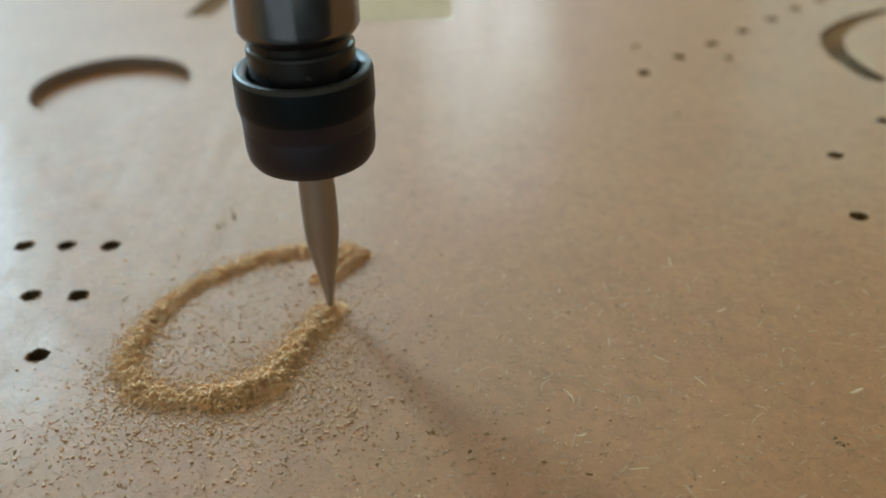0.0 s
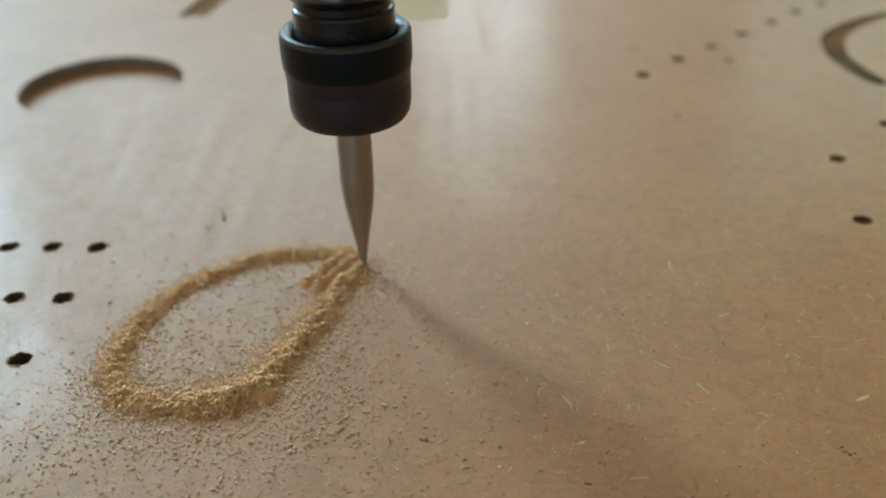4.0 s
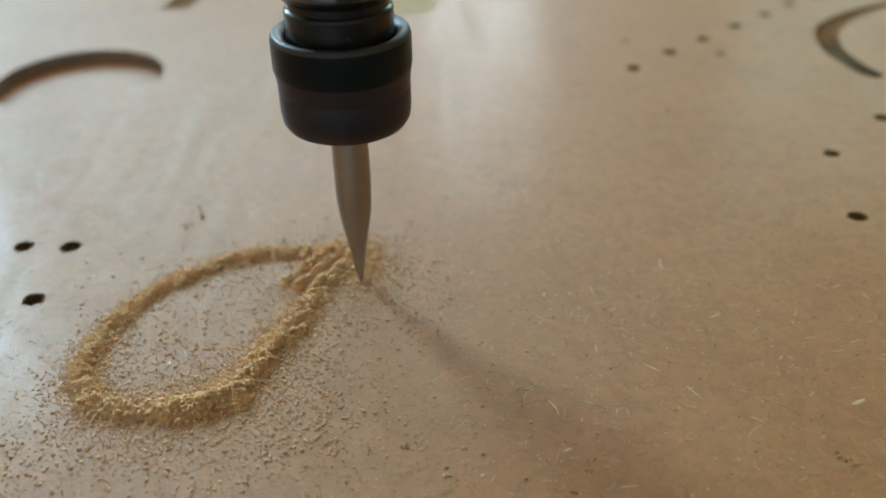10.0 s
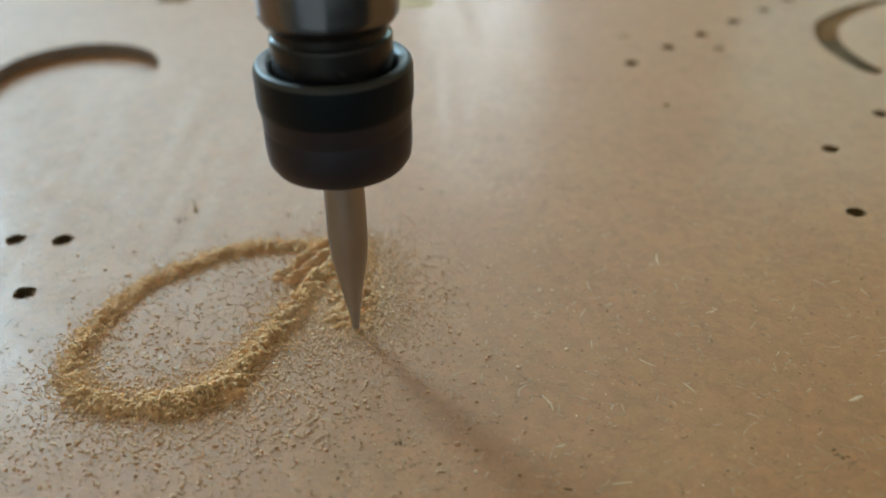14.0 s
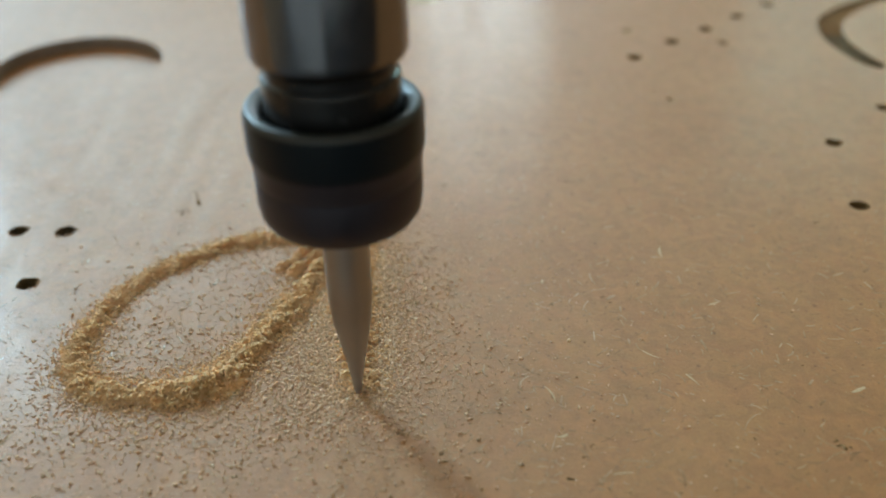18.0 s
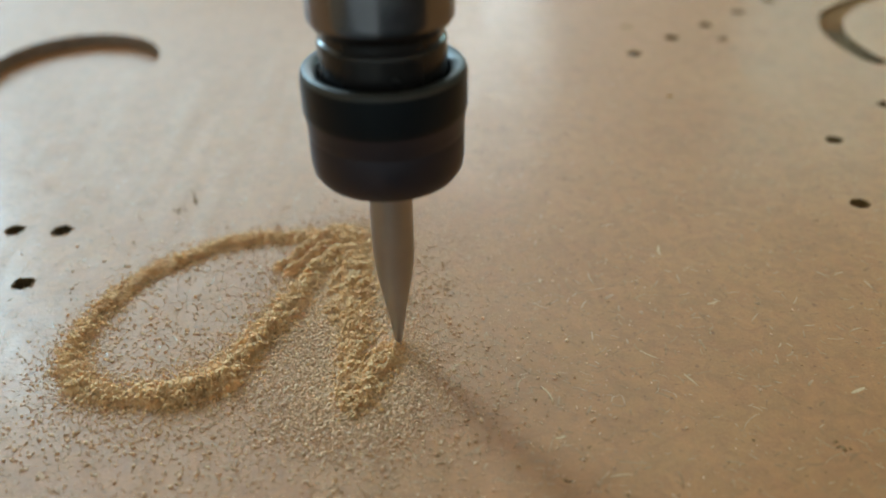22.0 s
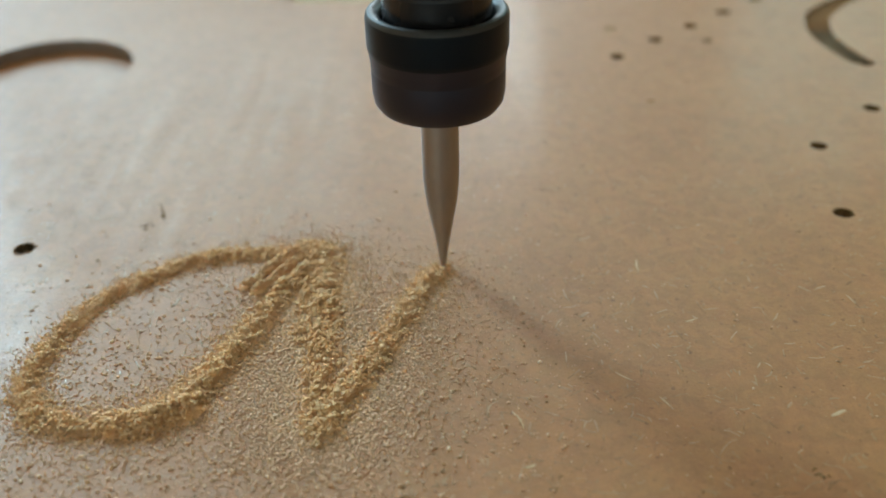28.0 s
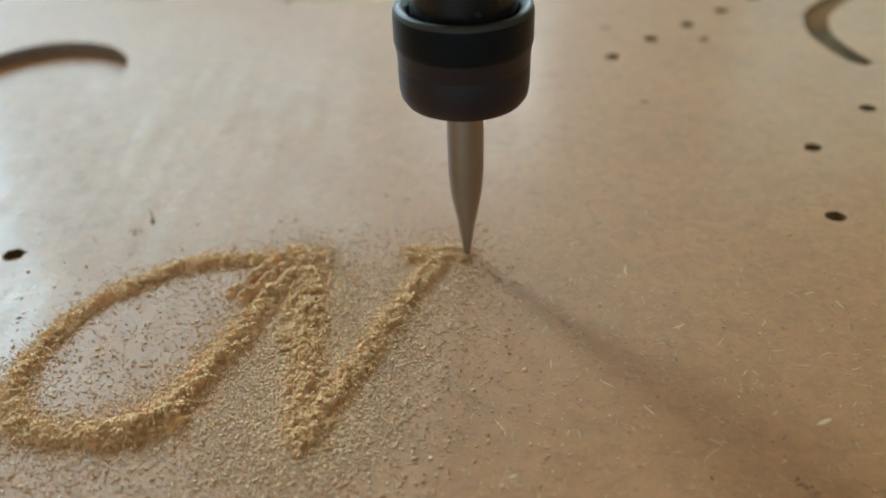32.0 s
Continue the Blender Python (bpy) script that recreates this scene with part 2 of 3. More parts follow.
def lathe(profile, n=96):
    """A turned solid from (radius, height) pairs in mm, from the bottom up."""
    bm = bmesh.new()
    rings = []
    for r, z in profile:
        if r <= 0:
            rings.append([bm.verts.new((0, 0, z * MM))])
        else:
            rings.append([bm.verts.new((r * MM * math.cos(2 * math.pi * k / n), r * MM * math.sin(2 * math.pi * k / n), z * MM)) for k in range(n)])
    for a, b in zip(rings, rings[1:]):
        for k in range(n):
            j = (k + 1) % n
            if len(a) == 1 and len(b) == 1:
                continue
            if len(a) == 1:
                bm.faces.new((a[0], b[j], b[k]))
            elif len(b) == 1:
                bm.faces.new((a[k], a[j], b[0]))
            else:
                bm.faces.new((a[k], a[j], b[j], b[k]))
    bmesh.ops.recalc_face_normals(bm, faces=bm.faces)
    for e in bm.edges:
        if len(e.link_faces) == 2 and e.calc_face_angle() > radians(28):
            e.smooth = False
    return bm


def soup(name, verts, faces, mat, smooth=False):
    """One mesh from numpy arrays of places (mm) and triangles."""
    me = bpy.data.meshes.new(name)
    me.vertices.add(len(verts))
    me.vertices.foreach_set("co", (verts * MM).astype(np.float32).ravel())
    me.loops.add(faces.size)
    me.loops.foreach_set("vertex_index", faces.astype(np.int32).ravel())
    me.polygons.add(len(faces))
    me.polygons.foreach_set("loop_start", np.arange(0, faces.size, 3, dtype=np.int32))
    me.polygons.foreach_set("loop_total", np.full(len(faces), 3, dtype=np.int32))
    me.update(calc_edges=True)
    me.materials.append(mat)
    if smooth:
        me.shade_smooth()
    return me


PHI = (1 + 5**0.5) / 2
ICO_V = np.array([(-1, PHI, 0), (1, PHI, 0), (-1, -PHI, 0), (1, -PHI, 0), (0, -1, PHI), (0, 1, PHI), (0, -1, -PHI), (0, 1, -PHI), (PHI, 0, -1), (PHI, 0, 1), (-PHI, 0, -1), (-PHI, 0, 1)]) / np.hypot(1, PHI)
ICO_F = np.array([tuple(map(int, s.split("."))) for s in "0.11.5 0.5.1 0.1.7 0.7.10 0.10.11 1.5.9 5.11.4 11.10.2 10.7.6 7.1.8 3.9.4 3.4.2 3.2.6 3.6.8 3.8.9 4.9.5 2.4.11 6.2.10 8.6.7 9.8.1".split()])
OCT_V = np.array([(1, 0, 0), (-1, 0, 0), (0, 1, 0), (0, -1, 0), (0, 0, 1), (0, 0, -1)], float)
OCT_F = np.array([(0, 2, 4), (2, 1, 4), (1, 3, 4), (3, 0, 4), (2, 0, 5), (1, 2, 5), (3, 1, 5), (0, 3, 5)])


def spin_matrices(rng, n, tilt=math.pi):
    """Random turns: any way about z, tilted by up to tilt."""
    a, b, c = rng.uniform(0, 2 * math.pi, n), rng.uniform(-tilt, tilt, n), rng.uniform(0, 2 * math.pi, n)
    def rz(t):
        m = np.zeros((n, 3, 3)); m[:, 2, 2] = 1
        m[:, 0, 0] = m[:, 1, 1] = np.cos(t); m[:, 1, 0] = np.sin(t); m[:, 0, 1] = -np.sin(t)
        return m
    m = np.zeros((n, 3, 3)); m[:, 0, 0] = 1
    m[:, 1, 1] = m[:, 2, 2] = np.cos(b); m[:, 2, 1] = np.sin(b); m[:, 1, 2] = -np.sin(b)
    return rz(a) @ m @ rz(c)


def grains(rng, centres, radii, shape=(1.35, 0.95, 0.8), rough=0.28, coarse=False, tilt=math.pi):
    """Irregular chips at the given places: arrays of places and triangles."""
    n = len(centres)
    bv, bf = (OCT_V, OCT_F) if coarse else (ICO_V, ICO_F)
    v = bv[None] * (1 + rng.normal(0, rough, (n, len(bv), 1))).clip(0.45, 1.7)
    v = v * (np.array(shape) * rng.uniform(0.7, 1.35, (n, 3)))[:, None, :] * radii[:, None, None]
    v = np.einsum("nij,nkj->nki", spin_matrices(rng, n, tilt), v) + centres[:, None, :]
    f = bf[None] + (np.arange(n) * len(bv))[:, None, None]
    return v.reshape(-1, 3), f.reshape(-1, 3)


def joined(*meshes):
    vs, fs, k = [], [], 0
    for v, f in meshes:
        vs.append(v); fs.append(f + k); k += len(v)
    return np.concatenate(vs), np.concatenate(fs)


# ---- the room ----
def wall_with_openings(y0, y1, x0, x1, z0, z1, openings):
    """A wall along x, cut through by rectangular openings that don't overlap in x."""
    bm, at = bmesh.new(), x0
    for a, b, lo, hi in sorted(openings):
        box(bm, at, a, y0, y1, z0, z1)
        box(bm, a, b, y0, y1, z0, lo)
        box(bm, a, b, y0, y1, hi, z1)
        at = b
    box(bm, at, x1, y0, y1, z0, z1)
    return bm


r = ROOM
tagged(new("wall_north", mesh_of("wall_north", wall_with_openings(r["y1"], r["y1"] + 0.2, r["x0"], r["x1"], r["z0"], r["z1"], WINDOWS), WARM_BOUNCE)), "unseen warm tan workshop wall with four window openings", "wall", kind="structure")
tagged(new("wall_south", mesh_of("wall_south", boxes((r["x0"], r["x1"], r["y0"] - 0.2, r["y0"], r["z0"], r["z1"])), SOUTHWALL)), "unseen workshop wall, made pale to bounce fill onto the board", "wall", kind="structure")
tagged(new("wall_west", mesh_of("wall_west", boxes((r["x0"] - 0.2, r["x0"], r["y0"] - 0.2, r["y1"] + 0.2, r["z0"], r["z1"])), WARM_BOUNCE)), "unseen workshop wall, warm tan to bounce fill", "wall", kind="structure")
tagged(new("wall_east", mesh_of("wall_east", boxes((r["x1"], r["x1"] + 0.2, r["y0"] - 0.2, r["y1"] + 0.2, r["z0"], r["z1"])), WARM_BOUNCE)), "unseen workshop wall, warm tan to bounce fill", "wall", kind="structure")
tagged(new("floor", mesh_of("floor", boxes((r["x0"] - 0.2, r["x1"] + 0.2, r["y0"] - 0.2, r["y1"] + 0.2, r["z0"] - 0.1, r["z0"])), CONCRETE)), "grey concrete workshop floor", "floor", kind="structure")
tagged(new("ceiling", mesh_of("ceiling", boxes((r["x0"] - 0.2, r["x1"] + 0.2, r["y0"] - 0.2, r["y1"] + 0.2, r["z1"], r["z1"] + 0.1)), CEILING_PAINT)), "unseen ceiling, warm tan to bounce fill", "ceiling", kind="structure")

# the fourth window only houses the added fill lamp
for k, (x0, x1, z0, z1) in enumerate(WINDOWS):
    win = tagged(new("window_%d" % (k + 1)), "white painted workshop window with daylight behind", "window", kind="structure")
    win.location = (0, 0, 0)
    ya, yb, w = r["y1"] + 0.08, r["y1"] + 0.13, 0.02
    part("window_frame", boxes((x0, x0 + w, ya, yb, z0, z1), (x1 - w, x1, ya, yb, z0, z1), (x0 + w, x1 - w, ya, yb, z0, z0 + w), (x0 + w, x1 - w, ya, yb, z1 - w, z1)), WOODWORK, win)
    pane = part("pane", boxes((x0 + w, x1 - w, ya + 0.02, ya + 0.026, z0 + w, z1 - w)), GLASS, win)
    pane.visible_shadow = False

# ---- bench and board ----
BOARD_X, BOARD_Y, BOARD_T = (-520, 620), (-30, 620), 18.0
bench = tagged(new("workbench"), "dark grey steel machine bench under the board", "workbench")
bench.location = (0.05, 0.31, -0.9)
part("bench_top", boxes((-0.60, 0.60, -0.32, 0.36, 0.842, 0.882)), BENCH, bench)
# unseen black slab, added to swallow light bounced onto the board's right front
part("bounce_slab", boxes((-0.05, 0.60, -0.62, -0.325, 0.80, 0.86)), SLAB_BLACK, bench, "unseen black slab added to cut bounced light")
for sx in (-0.57, 0.57):
    for sy in (-0.28, 0.32):
        part("leg", boxes((sx - 0.03, sx + 0.03, sy - 0.03, sy + 0.03, 0.0, 0.842)), BENCH, bench)


def ring(cx, cy, rx, ry, n, rng=None, ragged=0.0, turn=0.0):
    pts = []
    for k in range(n):
        a = 2 * math.pi * k / n
        s = 1 + (rng.normal(0, ragged) if rng else 0)
        x, y = rx * s * math.cos(a), ry * s * math.sin(a)
        pts.append((cx + x * math.cos(turn) - y * math.sin(turn), cy + x * math.sin(turn) + y * math.cos(turn)))
    return pts


def smooth_line(pts, n=6):
    """A rounded line through the given places."""
    p = [np.array(q, float) for q in pts]
    p = [2 * p[0] - p[1]] + p + [2 * p[-1] - p[-2]]
    out = []
    for i in range(1, len(p) - 2):
        for k in range(n):
            t = k / n
            out.append(0.5 * (2 * p[i] + (p[i + 1] - p[i - 1]) * t + (2 * p[i - 1] - 5 * p[i] + 4 * p[i + 1] - p[i + 2]) * t * t + (3 * p[i] - p[i - 1] - 3 * p[i + 1] + p[i + 2]) * t**3))
    return out + [p[-2]]


def stroke(rows):
    """The outline of a carved stroke: rows of x, y, width."""
    line = smooth_line(rows)
    left, right = [], []
    for i, (x, y, w) in enumerate(line):
        a, b = line[max(i - 1, 0)], line[min(i + 1, len(line) - 1)]
        d = Vector((b[0] - a[0], b[1] - a[1])).normalized() * max(w, 0.2) / 2
        left.append((x - d.y, y + d.x))
        right.append((x + d.y, y - d.x))
    return left + right[::-1]


hole_rng = np.random.default_rng(5)
DEEP_HOLES = [(-84.4, 55.8), (-75.6, 55.5), (-66.4, 55.1), (-76.2, 38.1), (-67.2, 37.8), (-68.1, 20.3), (59.4, 140.8), (72.1, 152.5), (84.4, 162.6), (97.0, 173.5), (109.5, 184.1), (120.7, 194.3), (131.8, 202.0), (112.5, 105.2), (93.4, 87.2), (88.0, 59.6)]
DIMPLES = [(86.2, 150.5), (61.1, 161.4), (62.4, 112.3)]
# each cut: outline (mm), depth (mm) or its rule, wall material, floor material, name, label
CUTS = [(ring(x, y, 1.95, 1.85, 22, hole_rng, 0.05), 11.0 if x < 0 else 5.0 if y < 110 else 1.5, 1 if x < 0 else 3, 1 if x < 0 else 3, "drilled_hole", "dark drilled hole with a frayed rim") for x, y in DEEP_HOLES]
CUTS += [(ring(x, y, 1.5 if y > 120 else 0.8, 1.5 if y > 120 else 0.8, 18, hole_rng, 0.06), 0.35, *((3, 3) if x > 80 else (2, 2)), "filled_hole", "shallow brown filled hole") for x, y in DIMPLES]
CUTS += [(ring(-93.3, 142.0, 22.4, 22.4, 72), 3.7, 4, 0, "round_pocket", "shallow round pocket with a brown wall")]
CUTS += [(stroke([(172, 194, 0.3), (160, 193, 1.6), (150, 190, 3.0), (140.5, 184.6, 4.6), (131.4, 177.6, 5.8), (123.6, 168.5, 6.8), (120.0, 159, 6.6), (118.8, 151, 6.0), (119.4, 142.8, 5.8), (120.8, 135.4, 5.2), (123.4, 130.8, 3.6)]), lambda x, y: 0.7 + 2.2 * min(max((164 - y) / 22, 0), 1), 1, 6, "crescent_groove", "carved crescent groove, tan at one end and painted shade-dark at the other")]
CUTS += [([(-87, 203), (-77.5, 202), (-70, 240), (-80, 240)], 1.0, 6, 6, "straight_groove", "brown carved straight groove")]
CUTS += [([(-34, 192.5), (5.2, 192.0), (7.0, 262), (-34, 262)], 0.9, 2, 5, "square_pocket", "shallow tan square pocket")]


def carved_board():
    """A sheet with a bevelled rim and cuts of real depth, in one closed mesh."""
    (x0, x1), (y0, y1) = BOARD_X, BOARD_Y
    outline = [(x0, y0), (x1, y0), (x1, y1), (x0, y1)]
    loops = [outline] + [c[0] for c in CUTS]
    pts, edges, start = [], [], []
    for lp in loops:
        k = len(pts)
        start.append(k)
        pts += [Vector(p) for p in lp]
        edges += [(k + i, k + (i + 1) % len(lp)) for i in range(len(lp))]
    n = len(pts)

    def inside(p, lp):
        hit = False
        for (ax, ay), (bx, by) in zip(lp, lp[1:] + lp[:1]):
            if (ay > p[1]) != (by > p[1]) and p[0] < (bx - ax) * (p[1] - ay) / (by - ay) + ax:
                hit = not hit
        return hit

    verts, _, faces, *_ = delaunay_2d_cdt(pts, edges, [], 1, 1e-6)
    assert len(verts) == n
    bm = bmesh.new()
    top = [bm.verts.new((v.x * MM, v.y * MM, 0)) for v in verts]
    cuts = [bmesh.new() for _ in CUTS]
    rims, floors = {}, {}
    for f in faces:
        c = sum((verts[i] for i in f), Vector((0, 0))) / len(f)
        which = next((k for k, cut in enumerate(CUTS) if inside(c, cut[0])), None)
        if which is None:
            bm.faces.new([top[i] for i in f]).material_index = 0
            continue
        depth = CUTS[which][1]
        low = []
        for i in f:
            if (which, i) not in floors:
                x, y = verts[i]
                deep = depth(x, y) if callable(depth) else depth
                floors[which, i] = cuts[which].verts.new((x * MM, y * MM, -deep * MM))
                rims[which, i] = cuts[which].verts.new((x * MM, y * MM, 0))
            low.append(floors[which, i])
        # the deep end of a sloping cut takes its wall's dark colour as painted shade
        cuts[which].faces.new(low).material_index = 0 if callable(depth) and depth(*c) > 1.2 else 1
    for k, cut in enumerate(CUTS):
        s, m = start[k + 1], len(cut[0])
        for i in range(m):
            a, b = s + i, s + (i + 1) % m
            cuts[k].faces.new((rims[k, a], floors[k, a], floors[k, b], rims[k, b])).material_index = 0
    under = [bm.verts.new((x * MM, y * MM, -BOARD_T * MM)) for x, y in outline]
    for i in range(4):
        bm.faces.new((top[i], under[i], under[(i + 1) % 4], top[(i + 1) % 4])).material_index = 1
    bm.faces.new(under[::-1]).material_index = 1
    bmesh.ops.recalc_face_normals(bm, faces=bm.faces)
    me = mesh_of("fibreboard_panel", bm, BOARD)
    me.materials.append(RAW)
    ob = new("fibreboard_panel", me)
    kinds = (BOARD, SHADED_CUT, RAW, SHADED_BROWN, POCKET_WALL, POCKET_FLOOR, GROOVED)
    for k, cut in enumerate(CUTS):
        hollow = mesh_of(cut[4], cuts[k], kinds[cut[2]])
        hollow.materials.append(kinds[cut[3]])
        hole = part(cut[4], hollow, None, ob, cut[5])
        if cut[4] == "drilled_hole" and cut[0][0][0] < 0:
            q = np.random.default_rng(40 + k)
            rim = np.array(cut[0])[q.integers(0, len(cut[0]), 46)] + q.normal(0, 0.16, (46, 2))
            fray = grains(q, np.column_stack([rim, q.uniform(-0.12, 0.1, 46)]), q.uniform(0.08, 0.24, 46), (1.6, 0.7, 0.5), 0.2)
            part("frayed_rim", soup("frayed_rim", *fray, PALE), None, hole, "pale frayed fibres")
    return ob


board = tagged(carved_board(), "beige fibreboard sheet with drilled holes and shallow carved pockets", "board")

# ---- fibres and flecks in the board's skin ----
def slivers(rng, places, lengths, widths, lift=0.008, way=None):
    """Thin curved fibres lying in the skin."""
    vs, fs, k = [], [], 0
    for (x, y), ln, w in zip(places, lengths, widths):
        a, bend, n = rng.uniform(0, 2 * math.pi) if way is None else radians(way), rng.normal(0, 0.25), 5
        for i in range(n):
            s = i / (n - 1)
            half = w * (0.25 + 0.75 * math.sin(math.pi * (0.1 + 0.8 * s))) / 2
            px, py = x + (s - 0.5) * ln * math.cos(a + bend * (s - 0.5)), y + (s - 0.5) * ln * math.sin(a + bend * (s - 0.5))
            nx, ny = -math.sin(a + bend * (s - 0.5)) * half, math.cos(a + bend * (s - 0.5)) * half
            vs += [(px + nx, py + ny, -0.02), (px + nx * 0.6, py + ny * 0.6, lift), (px - nx * 0.6, py - ny * 0.6, lift), (px - nx, py - ny, -0.02)]
        for i in range(n - 1):
            p = k + 4 * i
            for q in range(3):
                fs += [(p + q, p + q + 1, p + q + 5), (p + q, p + q + 5, p + q + 4)]
        fs += [(k, k + 2, k + 1), (k, k + 3, k + 2), (k + 16, k + 17, k + 18), (k + 16, k + 18, k + 19)]
        k += 4 * n
    return np.array(vs), np.array(fs)


def clear_of_cuts(p):
    """Which places lie on the board's face, away from its cuts."""
    ok = np.ones(len(p), bool)
    for x, y in DEEP_HOLES + DIMPLES:
        ok &= np.hypot(p[:, 0] - x, p[:, 1] - y) > 2.6
    edge = np.array(CUTS[-3][0])
    for x, y in edge:
        ok &= np.hypot(p[:, 0] - x, p[:, 1] - y) > 3.0
    ok &= np.hypot(p[:, 0] + 93.3, p[:, 1] - 142.0) > 24.5
    return ok & (p[:, 1] < 189)


rng = np.random.default_rng(11)
n = 2400
spots = np.stack([rng.uniform(-110, 135, n), -16 + 236 * rng.random(n) ** 1.5], -1)
spots = spots[clear_of_cuts(spots)]
n = len(spots)
lens = rng.gamma(1.8, 0.55, n).clip(0.3, 4.5)
pale = slivers(rng, spots, lens, rng.uniform(0.12, 0.34, n) * (1 + 0.12 * lens), 0.004)
tagged(new("pale_fibres", soup("pale_fibres", *pale, PALE)), "pale wood fibres pressed into the fibreboard surface", "wood fibres", kind="stuff")
n = 3400
spots = np.stack([rng.uniform(-80, 110, n), -20 + 150 * rng.random(n) ** 2.0], -1)
spots = spots[clear_of_cuts(spots)]
n = len(spots)
broad = slivers(rng, spots, rng.gamma(2.4, 0.5, n).clip(0.4, 3.6), rng.uniform(0.2, 0.6, n), 0.006)
tagged(new("broad_fibres", soup("broad_fibres", *broad, BROAD)), "broad faint wood fibres in the fibreboard surface", "wood fibres", kind="stuff")
n = 260
spots = np.stack([rng.uniform(-100, 120, n), -14 + 140 * rng.random(n) ** 1.3], -1)
spots = spots[clear_of_cuts(spots)]
n = len(spots)
lens = rng.gamma(2.0, 0.45, n).clip(0.3, 3.5)
nicks = slivers(rng, spots, lens, rng.uniform(0.1, 0.26, n), 0.012)
tagged(new("surface_nicks", soup("surface_nicks", *nicks, SCUFF)), "short pale nicks and splinters in the fibreboard surface", "wood fibres", kind="stuff")
n = 600
spots = np.stack([rng.uniform(-110, 135, n), -16 + 236 * rng.random(n) ** 1.4, np.full(n, 0.0)], -1)
spots = spots[clear_of_cuts(spots)]
n = len(spots)
tagged(new("dark_flecks", soup("dark_flecks", *grains(rng, spots, rng.gamma(3, 0.045, n).clip(0.06, 0.4), (1.8, 0.8, 0.1), tilt=0.08), DARKFLECK)), "small dark bark flecks in the fibreboard surface", "flecks", kind="stuff")

n = 420
spots = np.stack([rng.uniform(-10, 100, n), -18 + 110 * rng.random(n) ** 1.5], -1)
spots = spots[clear_of_cuts(spots)]
n = len(spots)
lens = rng.gamma(2.2, 0.5, n).clip(0.4, 4.0)
tagged(new("frayed_fibres", soup("frayed_fibres", *slivers(rng, spots, lens, rng.uniform(0.14, 0.3, n) * (1 + 0.1 * lens), 0.008), SCUFF)), "pale frayed fibres lying in the fibreboard surface", "wood fibres", kind="stuff")
n = 190
spots = np.stack([rng.uniform(-78, -18, n), 16 + 85 * rng.random(n) ** 1.2], -1)
spots = spots[clear_of_cuts(spots)]
n = len(spots)
glints = [slivers(rng, [q], [rng.gamma(2.2, 0.5) + 0.3], [rng.uniform(0.16, 0.36)], 0.05, rng.normal(88, 22)) for q in spots]
tagged(new("polished_scuffs", soup("polished_scuffs", *joined(*glints), GLINT, True)), "short polished scuffs that glint on the fibreboard surface", "scuffs", kind="stuff")

# larger single marks
for x, y, ln, w, way in ((66.4, 6.9, 2.6, 0.75, 25), (21.5, 7.3, 3.8, 0.34, -70), (45.3, 44.3, 3.4, 0.42, 85), (42.7, 10.0, 2.6, 0.34, -60), (23.0, 35.6, 1.3, 0.4, 88), (22.1, -1.4, 1.6, 0.5, 15), (29.2, -8.3, 3.0, 0.3, 5), (50.9, 28.5, 2.0, 0.4, 20), (37.6, 15.7, 3.0, 0.3, -40), (-8.0, 53.6, 1.2, 0.6, 70)):
    one = np.random.default_rng(int(abs(x) * 10 + ln * 7))
    tagged(new("wood_chip", soup("wood_chip", *slivers(one, [(x, y)], [ln], [w], 0.02, way), PALE_CHIP)), "pale sliver of wood lying flat on the board", "wood chip", group="pale slivers on the board")
for x, y, s in ((0.0, 0.0, 0.75), (59.6, -4.4, 0.8), (-45.3, 61.3, 0.95), (25.7, -3.35, 0.35), (23.8, 29.0, 0.35), (32.7, 30.9, 0.35)):
    one = np.random.default_rng(int(abs(x) * 10 + 3))
    c = np.stack([x + one.normal(0, s * 0.6, 9), y + one.normal(0, s * 0.8, 9), np.zeros(9)], -1)
    tagged(new("dark_knot", soup("dark_knot", *grains(one, c, one.uniform(0.2, 0.45, 9) * s, (1.2, 0.9, 0.1), tilt=0.08), DARKFLECK)), "small dark brown knot in the fibreboard surface", "knot", group="dark knots in the board")
for x, y, ln, w, way in ((-43.9, 67.6, 5.6, 0.4, -70), (-43.2, 65.2, 2.4, 0.95, -74)):
    one = np.random.default_rng(int(ln * 10))
    tagged(new("bark_splinter", soup("bark_splinter", *slivers(one, [(x, y)], [ln], [w], 0.05, way), DARKFLECK)), "thin dark splinter of bark lying on the board", "splinter", group="dark splinters on the board")


# ---- the spindle with its cutter ----
spindle = tagged(new("router_spindle"), "dark steel router spindle with collet nut and tapered cutter", "router spindle")
part("cutter", lathe([(0, 0), (0.3, 0.05), (0.45, 0.5), (0.62, 1.5), (0.95, 4.0), (1.5, 7.5), (2.05, 10.5), (2.55, 13.4), (2.85, 15.8), (3.02, 18.5), (3.05, 22.0), (3.0, 33.0)], 64), CARBIDE, spindle, "grey tapered carbide engraving cutter", True)
nut = part("collet_nut", lathe([(3.05, 32.1), (3.6, 31.7), (8.8, 31.4), (9.5, 31.7), (10.15, 32.7), (10.35, 34.0), (10.4, 34.6), (10.4, 37.7), (10.35, 37.85), (10.35, 38.0), (10.4, 38.15), (10.4, 39.0), (10.48, 39.6), (10.65, 40.8)]), OXIDE, spindle, "black oxide collet nut", True)
part("nut_collar", lathe([(10.65, 40.8), (10.8, 41.3), (10.85, 41.7), (10.85, 45.7), (10.8, 46.1)]), OXIDE_DARK, nut, "blue-black collar of the nut", True)
